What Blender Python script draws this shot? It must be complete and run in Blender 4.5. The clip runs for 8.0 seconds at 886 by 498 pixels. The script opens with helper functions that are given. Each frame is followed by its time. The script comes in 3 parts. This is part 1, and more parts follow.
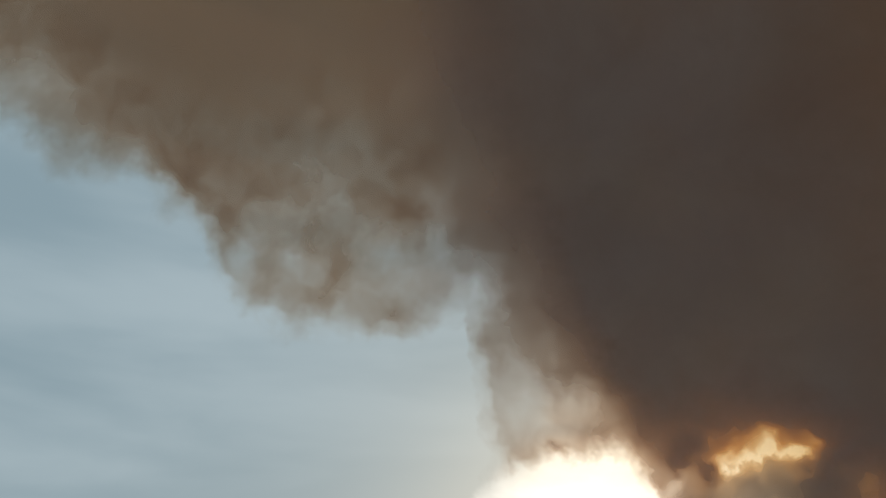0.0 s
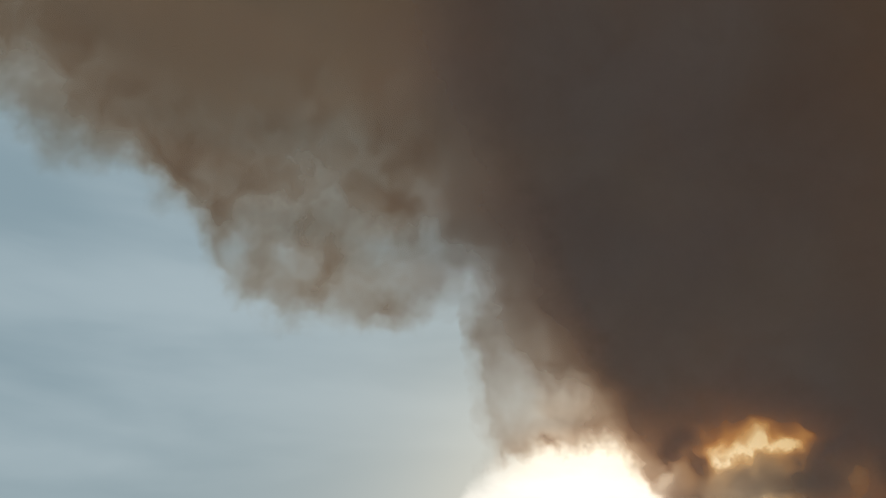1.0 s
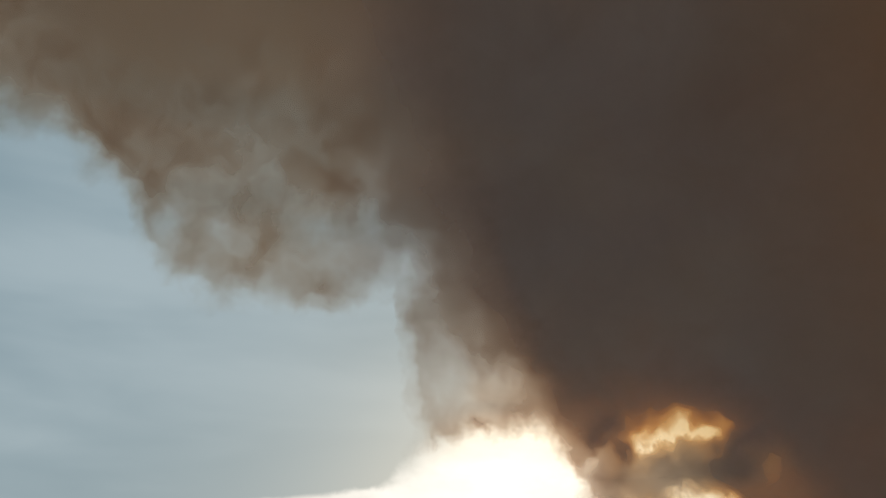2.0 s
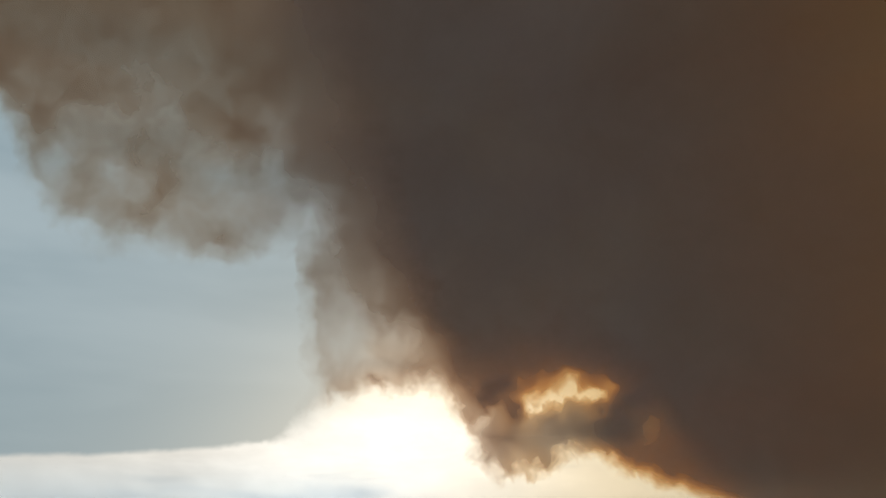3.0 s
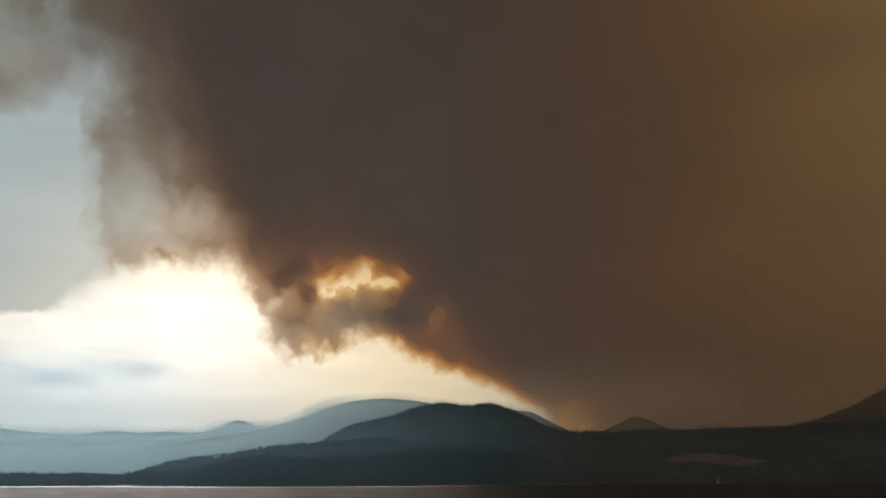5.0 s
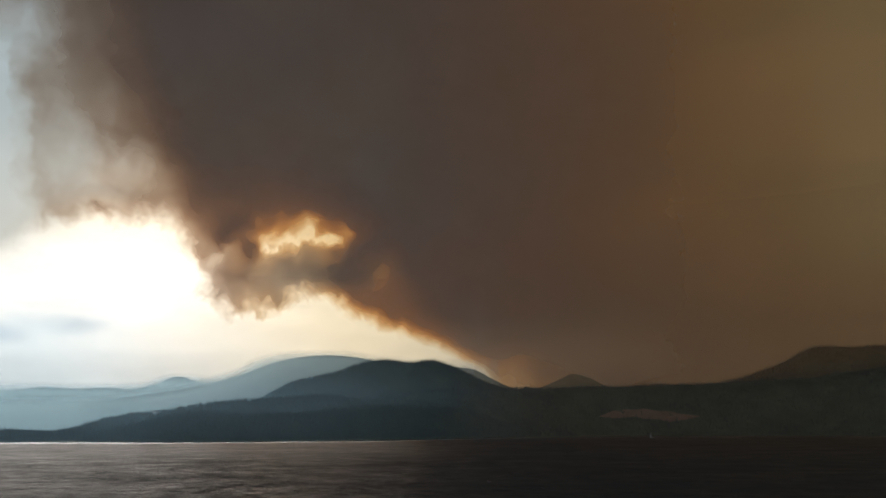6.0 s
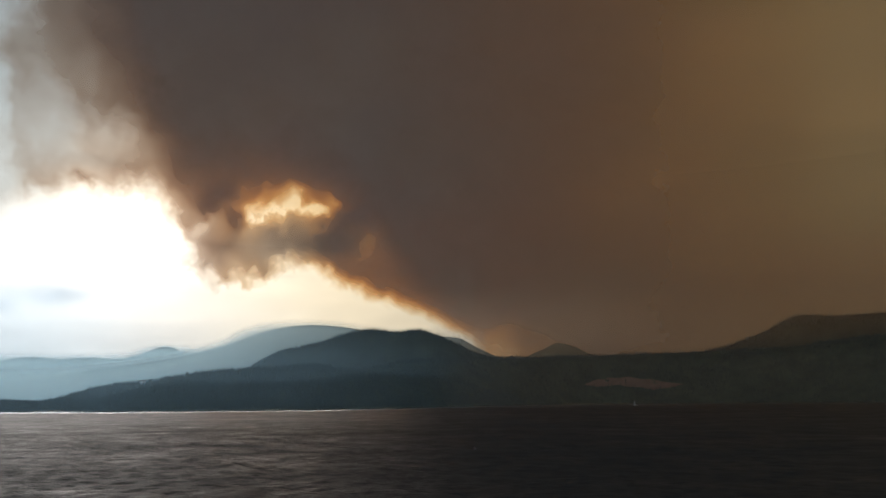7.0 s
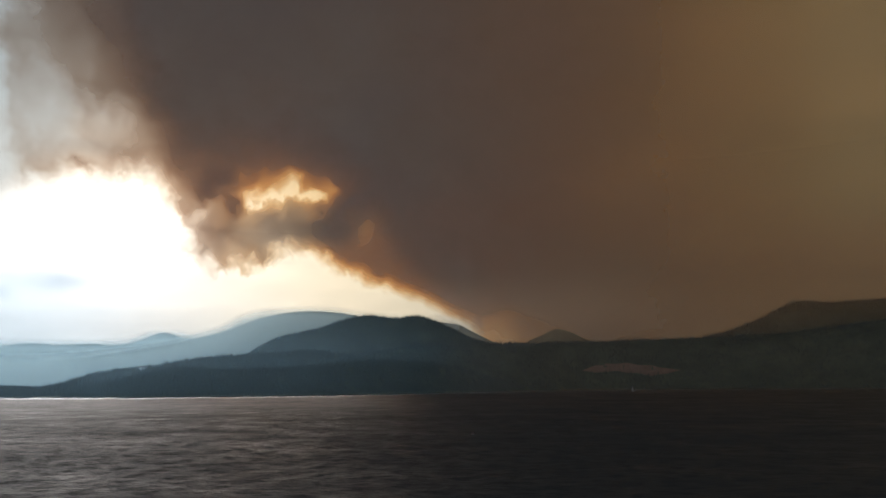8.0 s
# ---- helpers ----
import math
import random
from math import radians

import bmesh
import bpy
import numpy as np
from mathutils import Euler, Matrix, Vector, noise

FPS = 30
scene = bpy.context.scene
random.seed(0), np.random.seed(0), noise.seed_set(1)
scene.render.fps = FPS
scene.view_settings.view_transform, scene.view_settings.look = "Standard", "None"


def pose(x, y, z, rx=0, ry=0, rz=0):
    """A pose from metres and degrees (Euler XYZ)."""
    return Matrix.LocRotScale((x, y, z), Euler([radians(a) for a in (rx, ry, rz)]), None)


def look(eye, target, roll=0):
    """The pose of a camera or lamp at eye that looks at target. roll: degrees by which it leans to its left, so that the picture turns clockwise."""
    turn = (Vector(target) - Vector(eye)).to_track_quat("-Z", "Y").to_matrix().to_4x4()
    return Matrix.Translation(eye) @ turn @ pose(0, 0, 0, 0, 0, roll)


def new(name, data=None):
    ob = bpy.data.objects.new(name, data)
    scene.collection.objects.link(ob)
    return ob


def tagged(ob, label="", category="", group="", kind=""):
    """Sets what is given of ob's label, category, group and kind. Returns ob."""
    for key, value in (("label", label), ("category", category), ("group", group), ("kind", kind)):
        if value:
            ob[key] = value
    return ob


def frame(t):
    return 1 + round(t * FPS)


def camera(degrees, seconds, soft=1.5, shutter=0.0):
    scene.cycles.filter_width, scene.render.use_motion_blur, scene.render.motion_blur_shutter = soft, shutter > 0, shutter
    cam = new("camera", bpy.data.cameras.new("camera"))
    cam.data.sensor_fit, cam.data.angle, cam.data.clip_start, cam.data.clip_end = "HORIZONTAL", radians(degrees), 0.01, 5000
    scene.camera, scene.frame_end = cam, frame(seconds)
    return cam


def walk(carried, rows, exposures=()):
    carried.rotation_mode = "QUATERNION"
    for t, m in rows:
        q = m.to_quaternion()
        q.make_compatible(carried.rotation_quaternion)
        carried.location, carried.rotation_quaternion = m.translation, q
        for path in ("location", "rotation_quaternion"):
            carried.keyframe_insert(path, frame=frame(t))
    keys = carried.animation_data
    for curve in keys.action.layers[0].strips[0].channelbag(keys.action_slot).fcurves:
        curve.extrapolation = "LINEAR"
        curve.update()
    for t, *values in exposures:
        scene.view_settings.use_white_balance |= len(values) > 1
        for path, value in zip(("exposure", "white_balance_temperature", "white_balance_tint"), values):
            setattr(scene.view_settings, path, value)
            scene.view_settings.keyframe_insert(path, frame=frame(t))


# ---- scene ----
cam = camera(58.85, 8.0, soft=1.5)
EYE = (0.0, 0.0, 13.0)          # lookout on the bank, metres above the lake

# seconds, bearing (to the left of north), tilt, lean
TURN = [
    (0.0, 33.46, 29.08, -0.85), (0.5, 33.25, 28.87, -0.74), (1.0, 32.97, 28.63, -0.69),
    (2.5, 24.18, 26.25, -0.30), (3.0, 20.40, 24.44, -0.05), (3.5, 16.45, 22.08, 0.06),
    (4.0, 12.82, 19.92, 0.11), (4.5, 8.70, 18.00, 0.08), (5.0, 5.20, 16.22, 0.07),
    (6.5, 0.28, 11.93, 0.36), (7.0, 0.10, 10.95, 0.44), (7.5, 0.03, 10.26, 0.45), (8.0, 0.00, 9.95, 0.45),
]
walk(cam, [(t, pose(*EYE, 90 + tilt, lean, turn)) for t, turn, tilt, lean in TURN],
     [(0.0, 0.05, 6500, 10), (5.0, 0.0, 6600, 10), (6.5, 0.2, 6350, 11), (8.0, 0.3, 6150, 12)])

SUN_BEARING, SUN_HEIGHT = 22.5, 11.0    # degrees; the sun stands behind cloud under the smoke


# ---- small node language -------------------------------------------------
class E:
    """A value in a node tree, with arithmetic."""

    def __init__(self, tree, socket):
        self.tree, self.socket = tree, socket

    def op(self, kind, *others, clamp=False):
        n = self.tree.nodes.new("ShaderNodeMath")
        n.operation, n.use_clamp = kind, clamp
        for slot, v in zip(n.inputs, (self, *others)):
            if isinstance(v, E):
                self.tree.links.new(v.socket, slot)
            else:
                slot.default_value = v
        return E(self.tree, n.outputs[0])

    def __add__(self, o): return self.op("ADD", o)
    def __radd__(self, o): return self.op("ADD", o)
    def __sub__(self, o): return self.op("SUBTRACT", o)
    def __rsub__(self, o): return (self * -1.0) + o
    def __mul__(self, o): return self.op("MULTIPLY", o)
    def __rmul__(self, o): return self.op("MULTIPLY", o)
    def __truediv__(self, o): return self.op("DIVIDE", o)
    def __neg__(self): return self * -1.0

    def step(self, lo, hi, to_lo=0.0, to_hi=1.0):
        """Smooth step from lo to hi."""
        n = self.tree.nodes.new("ShaderNodeMapRange")
        n.interpolation_type = "SMOOTHSTEP"
        self.tree.links.new(self.socket, n.inputs[0])
        for slot, v in zip(n.inputs[1:5], (lo, hi, to_lo, to_hi)):
            if isinstance(v, E):
                self.tree.links.new(v.socket, slot)
            else:
                slot.default_value = v
        return E(self.tree, n.outputs[0])

    def exp(self): return self.op("EXPONENT")
    def clamp(self): return self.op("ADD", 0.0, clamp=True)
    def max(self, o): return self.op("MAXIMUM", o)
    def min(self, o): return self.op("MINIMUM", o)

    def curve(self, rows, x0, x1, y0, y1):
        """A smooth curve through rows of (x, y)."""
        n = self.tree.nodes.new("ShaderNodeFloatCurve")
        pts = n.mapping.curves[0].points
        rows = sorted(rows)
        rows = [((x - x0) / (x1 - x0), (y - y0) / (y1 - y0)) for x, y in rows]
        pts[0].location, pts[1].location = rows[0], rows[-1]
        for r in rows[1:-1]:
            pts.new(*r)
        for p in pts:
            p.handle_type = "AUTO_CLAMPED"
        n.mapping.update()
        x = (self - x0) * (1.0 / (x1 - x0))
        self.tree.links.new(x.socket, n.inputs["Value"])
        return E(self.tree, n.outputs[0]) * (y1 - y0) + y0


def vec(x, y, z):
    t = x.tree
    n = t.nodes.new("ShaderNodeCombineXYZ")
    for slot, v in zip(n.inputs, (x, y, z)):
        if isinstance(v, E):
            t.links.new(v.socket, slot)
        else:
            slot.default_value = v
    return E(t, n.outputs[0])


def rgb(t, r, g, b):
    n = t.nodes.new("ShaderNodeCombineColor")
    for slot, v in zip(n.inputs, (r, g, b)):
        if isinstance(v, E):
            t.links.new(v.socket, slot)
        else:
            slot.default_value = v
    return E(t, n.outputs[0])


def mix(f, a, b):
    """Colour between a and b; a, b are sockets or (r, g, b)."""
    t = f.tree
    n = t.nodes.new("ShaderNodeMix")
    n.data_type = "RGBA"
    t.links.new(f.socket, n.inputs[0])
    for slot, v in ((n.inputs[6], a), (n.inputs[7], b)):
        if isinstance(v, E):
            t.links.new(v.socket, slot)
        else:
            slot.default_value = (*v, 1)
    return E(t, n.outputs[2])


def cloud(v, scale, detail=4.0, rough=0.55, warp=0.0):
    """Fractal noise about 0 (-0.5 to 0.5) on the vector v."""
    n = v.tree.nodes.new("ShaderNodeTexNoise")
    n.inputs["Scale"].default_value, n.inputs["Detail"].default_value = scale, detail
    n.inputs["Roughness"].default_value, n.inputs["Distortion"].default_value = rough, warp
    v.tree.links.new(v.socket, n.inputs["Vector"])
    return E(v.tree, n.outputs[0]) - 0.5


def bearings(tree, socket, base=None):
    """Bearing (left positive) and elevation, in degrees, of a direction, or of a place seen from base."""
    if base:
        n = tree.nodes.new("ShaderNodeVectorMath")
        n.operation = "SUBTRACT"
        tree.links.new(socket, n.inputs[0])
        n.inputs[1].default_value = base
        socket = n.outputs[0]
    s = tree.nodes.new("ShaderNodeSeparateXYZ")
    tree.links.new(socket, s.inputs[0])
    x, y, z = (E(tree, o) for o in s.outputs)
    flat = (x * x + y * y).op("SQRT")
    return (-x).op("ARCTAN2", y) * (180 / math.pi), z.op("ARCTAN2", flat) * (180 / math.pi)


# ---- sky and sun ---------------------------------------------------------
def make_world():
    w = bpy.data.worlds.new("sky")
    scene.world = w
    w.use_nodes = True
    t = w.node_tree
    t.nodes.clear()
    out, bg = t.nodes.new("ShaderNodeOutputWorld"), t.nodes.new("ShaderNodeBackground")
    t.links.new(bg.outputs[0], out.inputs[0])
    sky = t.nodes.new("ShaderNodeTexSky")
    sky.sky_type, sky.sun_disc = "NISHITA", False
    sky.sun_elevation, sky.sun_rotation = radians(SUN_HEIGHT), radians(-SUN_BEARING)
    sky.dust_density = 4.0
    co = t.nodes.new("ShaderNodeTexCoord")
    az, el = bearings(t, co.outputs["Generated"])
    # thin high overcast in long streaks over the blue
    flat = vec(az * 0.030, el * 0.13, 0.0)
    streak = cloud(flat, 1.0, 3.0, 0.45, 0.4)
    fine = cloud(vec(az * 0.09 + streak * 1.5, el * 0.30, 3.0), 1.0, 4.0, 0.5, 0.3)
    veil = (0.5 + streak * 1.5 + fine * 0.35).step(0.25, 0.85)
    ca, ce = (az - 35.0) * 0.10, (el - 16.0) * 0.14
    veil = veil * (1.0 - (-(ca * ca + ce * ce)).exp() * 0.5)          # clearer between the plume and the cloud bank
    lo = n_scale(t, sky, 0.055)
    high = mix(veil, (0.25, 0.345, 0.395), (0.375, 0.47, 0.515))
    base = mix(E(t, t.nodes.new("ShaderNodeValue").outputs[0]) * 0.0 + 0.9, lo, high)
    # the lit cloud bank low around the sun
    top = az.curve([(-90, 9), (-30, 11), (5, 16), (18, 19.5), (24, 19), (27, 16), (29, 14.0), (31, 11.9), (33, 10.6), (35, 10.1), (39, 9.6), (50, 8.6), (60, 7.5), (90, 6)], -90, 90, 0, 20)
    ragged = cloud(vec(az * 0.10, el * 0.18, 7.0), 1.0, 4.0, 0.55, 0.3)
    ragged = ragged + cloud(vec(az * 0.45, el * 0.5, 17.0), 1.0, 4.0, 0.6, 0.4) * 0.35
    soft = az.step(33.0, 28.5, 0.4, 4.0)
    inside = (top - el + ragged * az.step(36.0, 30.0, 1.2, 4.5)).step(az.step(33.0, 28.5, -0.1, -1.8), soft)
    da, de = (az - SUN_BEARING) * 0.75, el - SUN_HEIGHT
    near = (-(da * da + de * de * 1.3) * (1 / 42.0)).exp()
    wide = (-(da * da * 0.30 + de * de * 0.6) * (1 / 70.0)).exp()
    lumps = cloud(vec(az * 0.07, el * 0.30, 1.0), 1.0, 5.0, 0.6, 0.3)
    lumps = lumps + cloud(vec(az * 0.35, el * 0.6, 21.0), 1.0, 4.0, 0.55) * 0.5
    lit = (0.56 + wide * 0.42 + near * 0.17) * (1.0 + lumps * 0.45) * el.step(21.0, 12.0, 0.6, 1.0) * az.step(-12.0, 6.0, 0.32, 1.0)
    def shred(a0, e0, wa, we):
        p, q = (az - a0 + ragged * 6.0) * (1 / wa), (el - e0 + ragged * 1.6) * (1 / we)
        return (-(p * p + q * q)).exp()
    wisp = shred(32.0, 6.3, 3.2, 0.55) + shred(26.0, 7.0, 2.8, 0.6) + shred(42.0, 5.0, 6.0, 0.9)
    wisp = wisp * 0.75 + (cloud(vec(az * 0.055, el * 0.33, 11.0), 1.0, 4.0, 0.5, 0.2)).step(0.04, 0.2) * 0.45
    warm = az.step(25.0, 6.0) * az.step(-10.0, 2.0) * 0.75 + near * 0.1 + el.step(10.5, 14.5) * az.step(32.0, 27.0) * 0.3
    cool = az.step(19.0, 30.0) * el.step(10.0, 6.0)          # bluer towards the open sky
    bank = rgb(t, lit * (1.03 - wisp * 0.42 - cool * 0.10), lit * (0.99 - warm * 0.17 - wisp * 0.35), lit * (0.90 - warm * 0.42 - wisp * 0.25 + cool * 0.08))
    colour = mix(inside, base, bank)
    glow = (-(da * da + de * de) * (1 / 170.0)).exp() * 0.045
    add = t.nodes.new("ShaderNodeMix")
    add.data_type, add.blend_type = "RGBA", "ADD"
    add.inputs[0].default_value = 1.0
    t.links.new(colour.socket, add.inputs[6])
    t.links.new(rgb(t, glow, glow * 0.95, glow * 0.85).socket, add.inputs[7])
    t.links.new(add.outputs[2], bg.inputs[0])
    bg.inputs[1].default_value = 1.0


def n_scale(t, sky, k):
    n = t.nodes.new("ShaderNodeVectorMath")
    n.operation = "SCALE"
    t.links.new(sky.outputs[0], n.inputs[0])
    n.inputs["Scale"].default_value = k
    return E(t, n.outputs[0])


make_world()


def toward(bearing, height=0.0, r=1.0):
    a, e = radians(bearing), radians(height)
    return Vector((-r * math.sin(a) * math.cos(e), r * math.cos(a) * math.cos(e), r * math.sin(e)))


sun = new("sun", bpy.data.lights.new("sun", "SUN"))
sun.data.energy, sun.data.angle, sun.data.color = 1.5, radians(40), (1.0, 0.95, 0.88)
sun.matrix_world = look(toward(SUN_BEARING, SUN_HEIGHT, 4000), (0, 0, 0))


# far shore of the lake: (bearing, distance)
SHORE = [(-180, 90), (-120, 400), (-90, 1100), (-45, 2300), (-29, 2560), (-20, 2700), (-10.7, 2560), (0, 1860), (10.6, 1520), (20.3, 1500), (29, 1650), (45, 1750), (90, 1000), (120, 400), (180, 90)]


# ---- materials -----------------------------------------------------------
def material(name):
    m = bpy.data.materials.new(name)
    m.use_nodes = True
    t = m.node_tree
    b = t.nodes["Principled BSDF"]
    return m, t, b


def position(t):
    return t.nodes.new("ShaderNodeNewGeometry").outputs["Position"]


def see_through(t, clear, dense, cover):
    """Light passing with the colour clear, and a scattering shader over the share cover."""
    out = t.nodes["Material Output"]
    tr, mx = t.nodes.new("ShaderNodeBsdfTransparent"), t.nodes.new("ShaderNodeMixShader")
    if clear:
        t.links.new(clear.socket, tr.inputs[0])
    t.links.new(cover.socket, mx.inputs[0])
    t.links.new(tr.outputs[0], mx.inputs[1])
    t.links.new(dense, mx.inputs[2])
    t.links.new(mx.outputs[0], out.inputs[0])


# lower edge of the smoke, and where it turns opaque: (bearing, elevation)
EDGE = [(90, 40), (75, 34.5), (69.4, 32.8), (65.9, 31.7), (63.5, 31.0), (60, 31.7), (56.3, 30.1), (53, 28.6), (51.4, 25.4), (47.7, 23.5), (45.4, 22.7), (41.5, 22.5), (38, 22.6),
        (35.8, 22.9), (33.4, 24.4), (32, 24.4), (31, 20.6), (30.2, 15.4), (29, 13.9), (25.2, 14.2), (21.2, 14.2), (19.9, 13.4), (19.2, 11.6),
        (18, 10.2), (15.6, 8.6), (14, 9.3), (12, 9.3), (8.7, 8.8), (7, 8.1), (4.5, 7.3), (1.7, 6.1), (-0.6, 5.2), (-2.2, 3.4), (-4, 1.6), (-6, 0), (-90, 0)]
CORE = [(90, 50), (72, 41), (67, 39.5), (59, 36.3), (55, 35.6), (51, 36), (47.6, 37.5), (42, 37.5), (37, 37.2), (32.5, 34.6), (30, 32), (27.4, 28.8),
        (24.5, 24.8), (22.2, 20.6), (20, 17.2), (17, 15.2), (13, 16.2), (10, 16), (7.4, 14.6), (5.2, 12.0), (3, 9.6), (0, 7.2), (-3, 5.4), (-7, 3.4), (-12, 2), (-90, 1)]

# puffs (+) and gaps (-) in the smoke: bearing, elevation, half width, half height, slant, depth
WHORLS = [(46.7, 27.7, 0.9, 1.4, -15, -0.42), (50.2, 27.6, 1.1, 1.7, 10, -0.50), (38.6, 28.0, 2.3, 1.9, 20, -0.42), (34.6, 29.3, 1.1, 1.5, 0, -0.30),
          (32.2, 25.7, 1.0, 2.2, -20, -0.45), (44.2, 24.6, 2.2, 0.9, 5, 0.25), (48.0, 26.0, 0.7, 1.5, 20, 0.12), (42.6, 27.3, 0.7, 2.4, 15, 0.25),
          (37.6, 24.0, 1.5, 1.0, 0, 0.34), (36.9, 21.8, 0.4, 1.5, -12, 0.24), (36.8, 31.4, 3.6, 0.7, 18, 0.22), (55.0, 31.8, 4.5, 1.0, 32, 0.45), (44.0, 34.2, 4.5, 3.2, 0, -0.25)]
FLANK = [(27.4, 17.4, 1.5, 1.7, 20, -0.30), (29.0, 22.4, 0.8, 2.4, -25, -0.15), (26.2, 20.6, 0.8, 1.8, -30, 0.20), (24.0, 17.8, 0.9, 1.7, -30, -0.25),
         (25.2, 14.9, 1.1, 0.5, 10, 0.55), (28.0, 15.0, 1.2, 0.7, 0, 0.20), (22.6, 15.3, 0.9, 0.6, -20, 0.30), (24.8, 19.6, 0.5, 1.3, -35, -0.2), (27.2, 18.4, 2.6, 3.6, -20, -0.32), (30.4, 26.6, 1.7, 2.6, -25, -0.40)]
HEM = [(17.0, 13.9, 1.5, 1.0, -30, 1.7), (15.4, 12.7, 0.6, 0.9, -20, 1.1), (16.4, 10.8, 1.3, 1.6, -20, 0.75), (12.0, 11.3, 3.6, 1.0, -6, 0.75), (7.4, 11.6, 2.4, 1.1, -25, 0.9),
       (15.7, 8.9, 0.5, 0.8, 0, 0.35), (13.8, 10.0, 1.2, 0.5, 0, 0.35), (5.6, 11.8, 1.2, 0.6, -25, -0.5), (7.0, 13.2, 1.6, 0.7, -30, 1.6), (17.4, 11.6, 0.5, 1.2, -25, -0.3), (-3.4, 4.4, 2.6, 0.9, -18, -0.5), (-7.3, 4.3, 1.3, 0.3, 22, -0.3)]
RENT = [(14.1, 13.3, 0.75, 0.75, 0, 1.0), (12.5, 13.8, 1.2, 0.6, 0, 0.95), (10.6, 13.9, 1.2, 0.7, 0, 0.95), (9.1, 13.8, 0.8, 0.5, -10, 0.9), (8.2, 14.5, 0.45, 0.3, 20, 0.5), (11.4, 14.8, 1.8, 0.7, 0, 0.35)]


def puffs(p, rows):
    """Sum of soft oval puffs about bearing and elevation."""
    t, total = p.tree, None
    for az, el, wa, we, slant, depth in rows:
        m, d = t.nodes.new("ShaderNodeMapping"), t.nodes.new("ShaderNodeVectorMath")
        m.vector_type, d.operation = "TEXTURE", "DOT_PRODUCT"
        m.inputs["Location"].default_value, m.inputs["Scale"].default_value = (az, el, 0), (wa, we, 1)
        m.inputs["Rotation"].default_value = (0, 0, radians(slant))
        t.links.new(p.socket, m.inputs["Vector"])
        t.links.new(m.outputs[0], d.inputs[0])
        t.links.new(m.outputs[0], d.inputs[1])
        one = (E(t, d.outputs["Value"]) * -1.0).exp() * depth
        total = one if total is None else total + one
    return total


def smoke_depth(t, az, el):
    """Optical depth of the plume along a bearing and elevation, and the share of its grey underside."""
    def pair(scale, seed, detail=3.0, rough=0.5, tall=1.0, warp=0.0):
        return (cloud(vec(az * scale, el * scale * tall, seed), 1.0, detail, rough, warp),
                cloud(vec(az * scale, el * scale * tall, seed + 5.5), 1.0, detail, rough, warp))
    mid, mid2 = pair(0.24, 2.0, 3.0)
    puff, puff2 = pair(0.60, 4.0, 4.0, 0.5)
    lower = az.step(31.5, 28.5)
    clean = az.step(0.0, 12.0, 0.25, 1.0)
    a = az + (mid * 2.8 + puff * 1.8) * clean
    e = el + (mid2 * 2.8 + puff2 * 1.8) * clean
    # torn strands that hang from the underside over the sunlit cloud
    fray = cloud(vec(az * 0.9 + puff * 2.2, el * 0.5 + puff2 * 1.5, 14.0), 1.0, 5.0, 0.6)
    e = e + fray * lower * clean * el.step(18.0, 14.5) * 2.0
    p = vec(a, e, 0.0)
    below, above = (a - 0.5).curve(EDGE, -90, 90, 0, 50), (a + 0.5).curve(EDGE, -90, 90, 0, 50)
    steep = above - below
    over = (e - (below + above) * 0.5) / (steep * steep + 1.0).op("SQRT")
    strand = cloud(vec(az * 0.30 + puff * 0.9, el * 0.30 + puff2 * 0.9, 4.7), 1.0, 5.0, 0.55, 0.3)
    hem = az.step(16.0, 2.0, 0.6, 0.3) + az.step(24.0, 33.0) * 0.7
    mask = (over + strand * clean * 1.6).step(-hem, hem * 1.5)
    broad = sum(((a + d).curve(EDGE, -90, 90, 0, 50) for d in (-2.6, 2.6)), below + above) * 0.25
    high = sum(((a + d).curve(CORE, -90, 90, 0, 50) for d in (0.0, 1.6)), (a - 1.6).curve(CORE, -90, 90, 0, 50)) * (1 / 3)
    f = (e - broad) / (high - broad).max(2.2)
    margin = 1.0 - f.step(0.7, 1.6)
    heart = az.curve([(-90, 1.2), (-50, 1.3), (-31, 1.28), (-24, 1.52), (-15, 2.05), (-6, 2.9), (3, 3.8), (12, 4.6), (24, 4.0), (30, 2.8), (36, 2.05), (43, 1.6), (51, 1.45), (60, 1.4), (72, 1.4), (90, 1.4)], -90, 90, 0, 5)
    roll = cloud(vec(az * 0.10 + el * 0.04, el * 0.12 - az * 0.03, 6.0), 1.0, 5.0, 0.6, 0.4)
    thin = (0.40 + f.step(-0.1, 1.0) * 0.72) * (puffs(p, WHORLS) * 1.5 + puffs(p, FLANK) * 1.5 + strand * 1.5 * margin).exp()
    thin = thin + over.step(0.1, 1.1) * over.step(4.5, 1.5) * az.step(10.5, 7.5) * az.step(-5.0, 0.0) * 1.3
    tau = thin + f.step(0.45, 2.0) * (heart - 1.2).max(0.0) * (1.0 + roll * 0.7 + strand * 0.25)
    lip = puffs(p, HEM)
    tau = tau + lip * (1.0 + puff * 0.8)
    # rent through which the lit cloud shows
    rent = (puffs(p, RENT) * (1.0 + puff * 1.6 + fray * 1.2)).clamp()
    under = puffs(p, [(11.5, 11.2, 5.5, 1.5, -8, 1.0)])
    return (tau * mask * (1.0 - rent * 0.86)).max(0.0), (under * (1.0 - rent)).clamp()


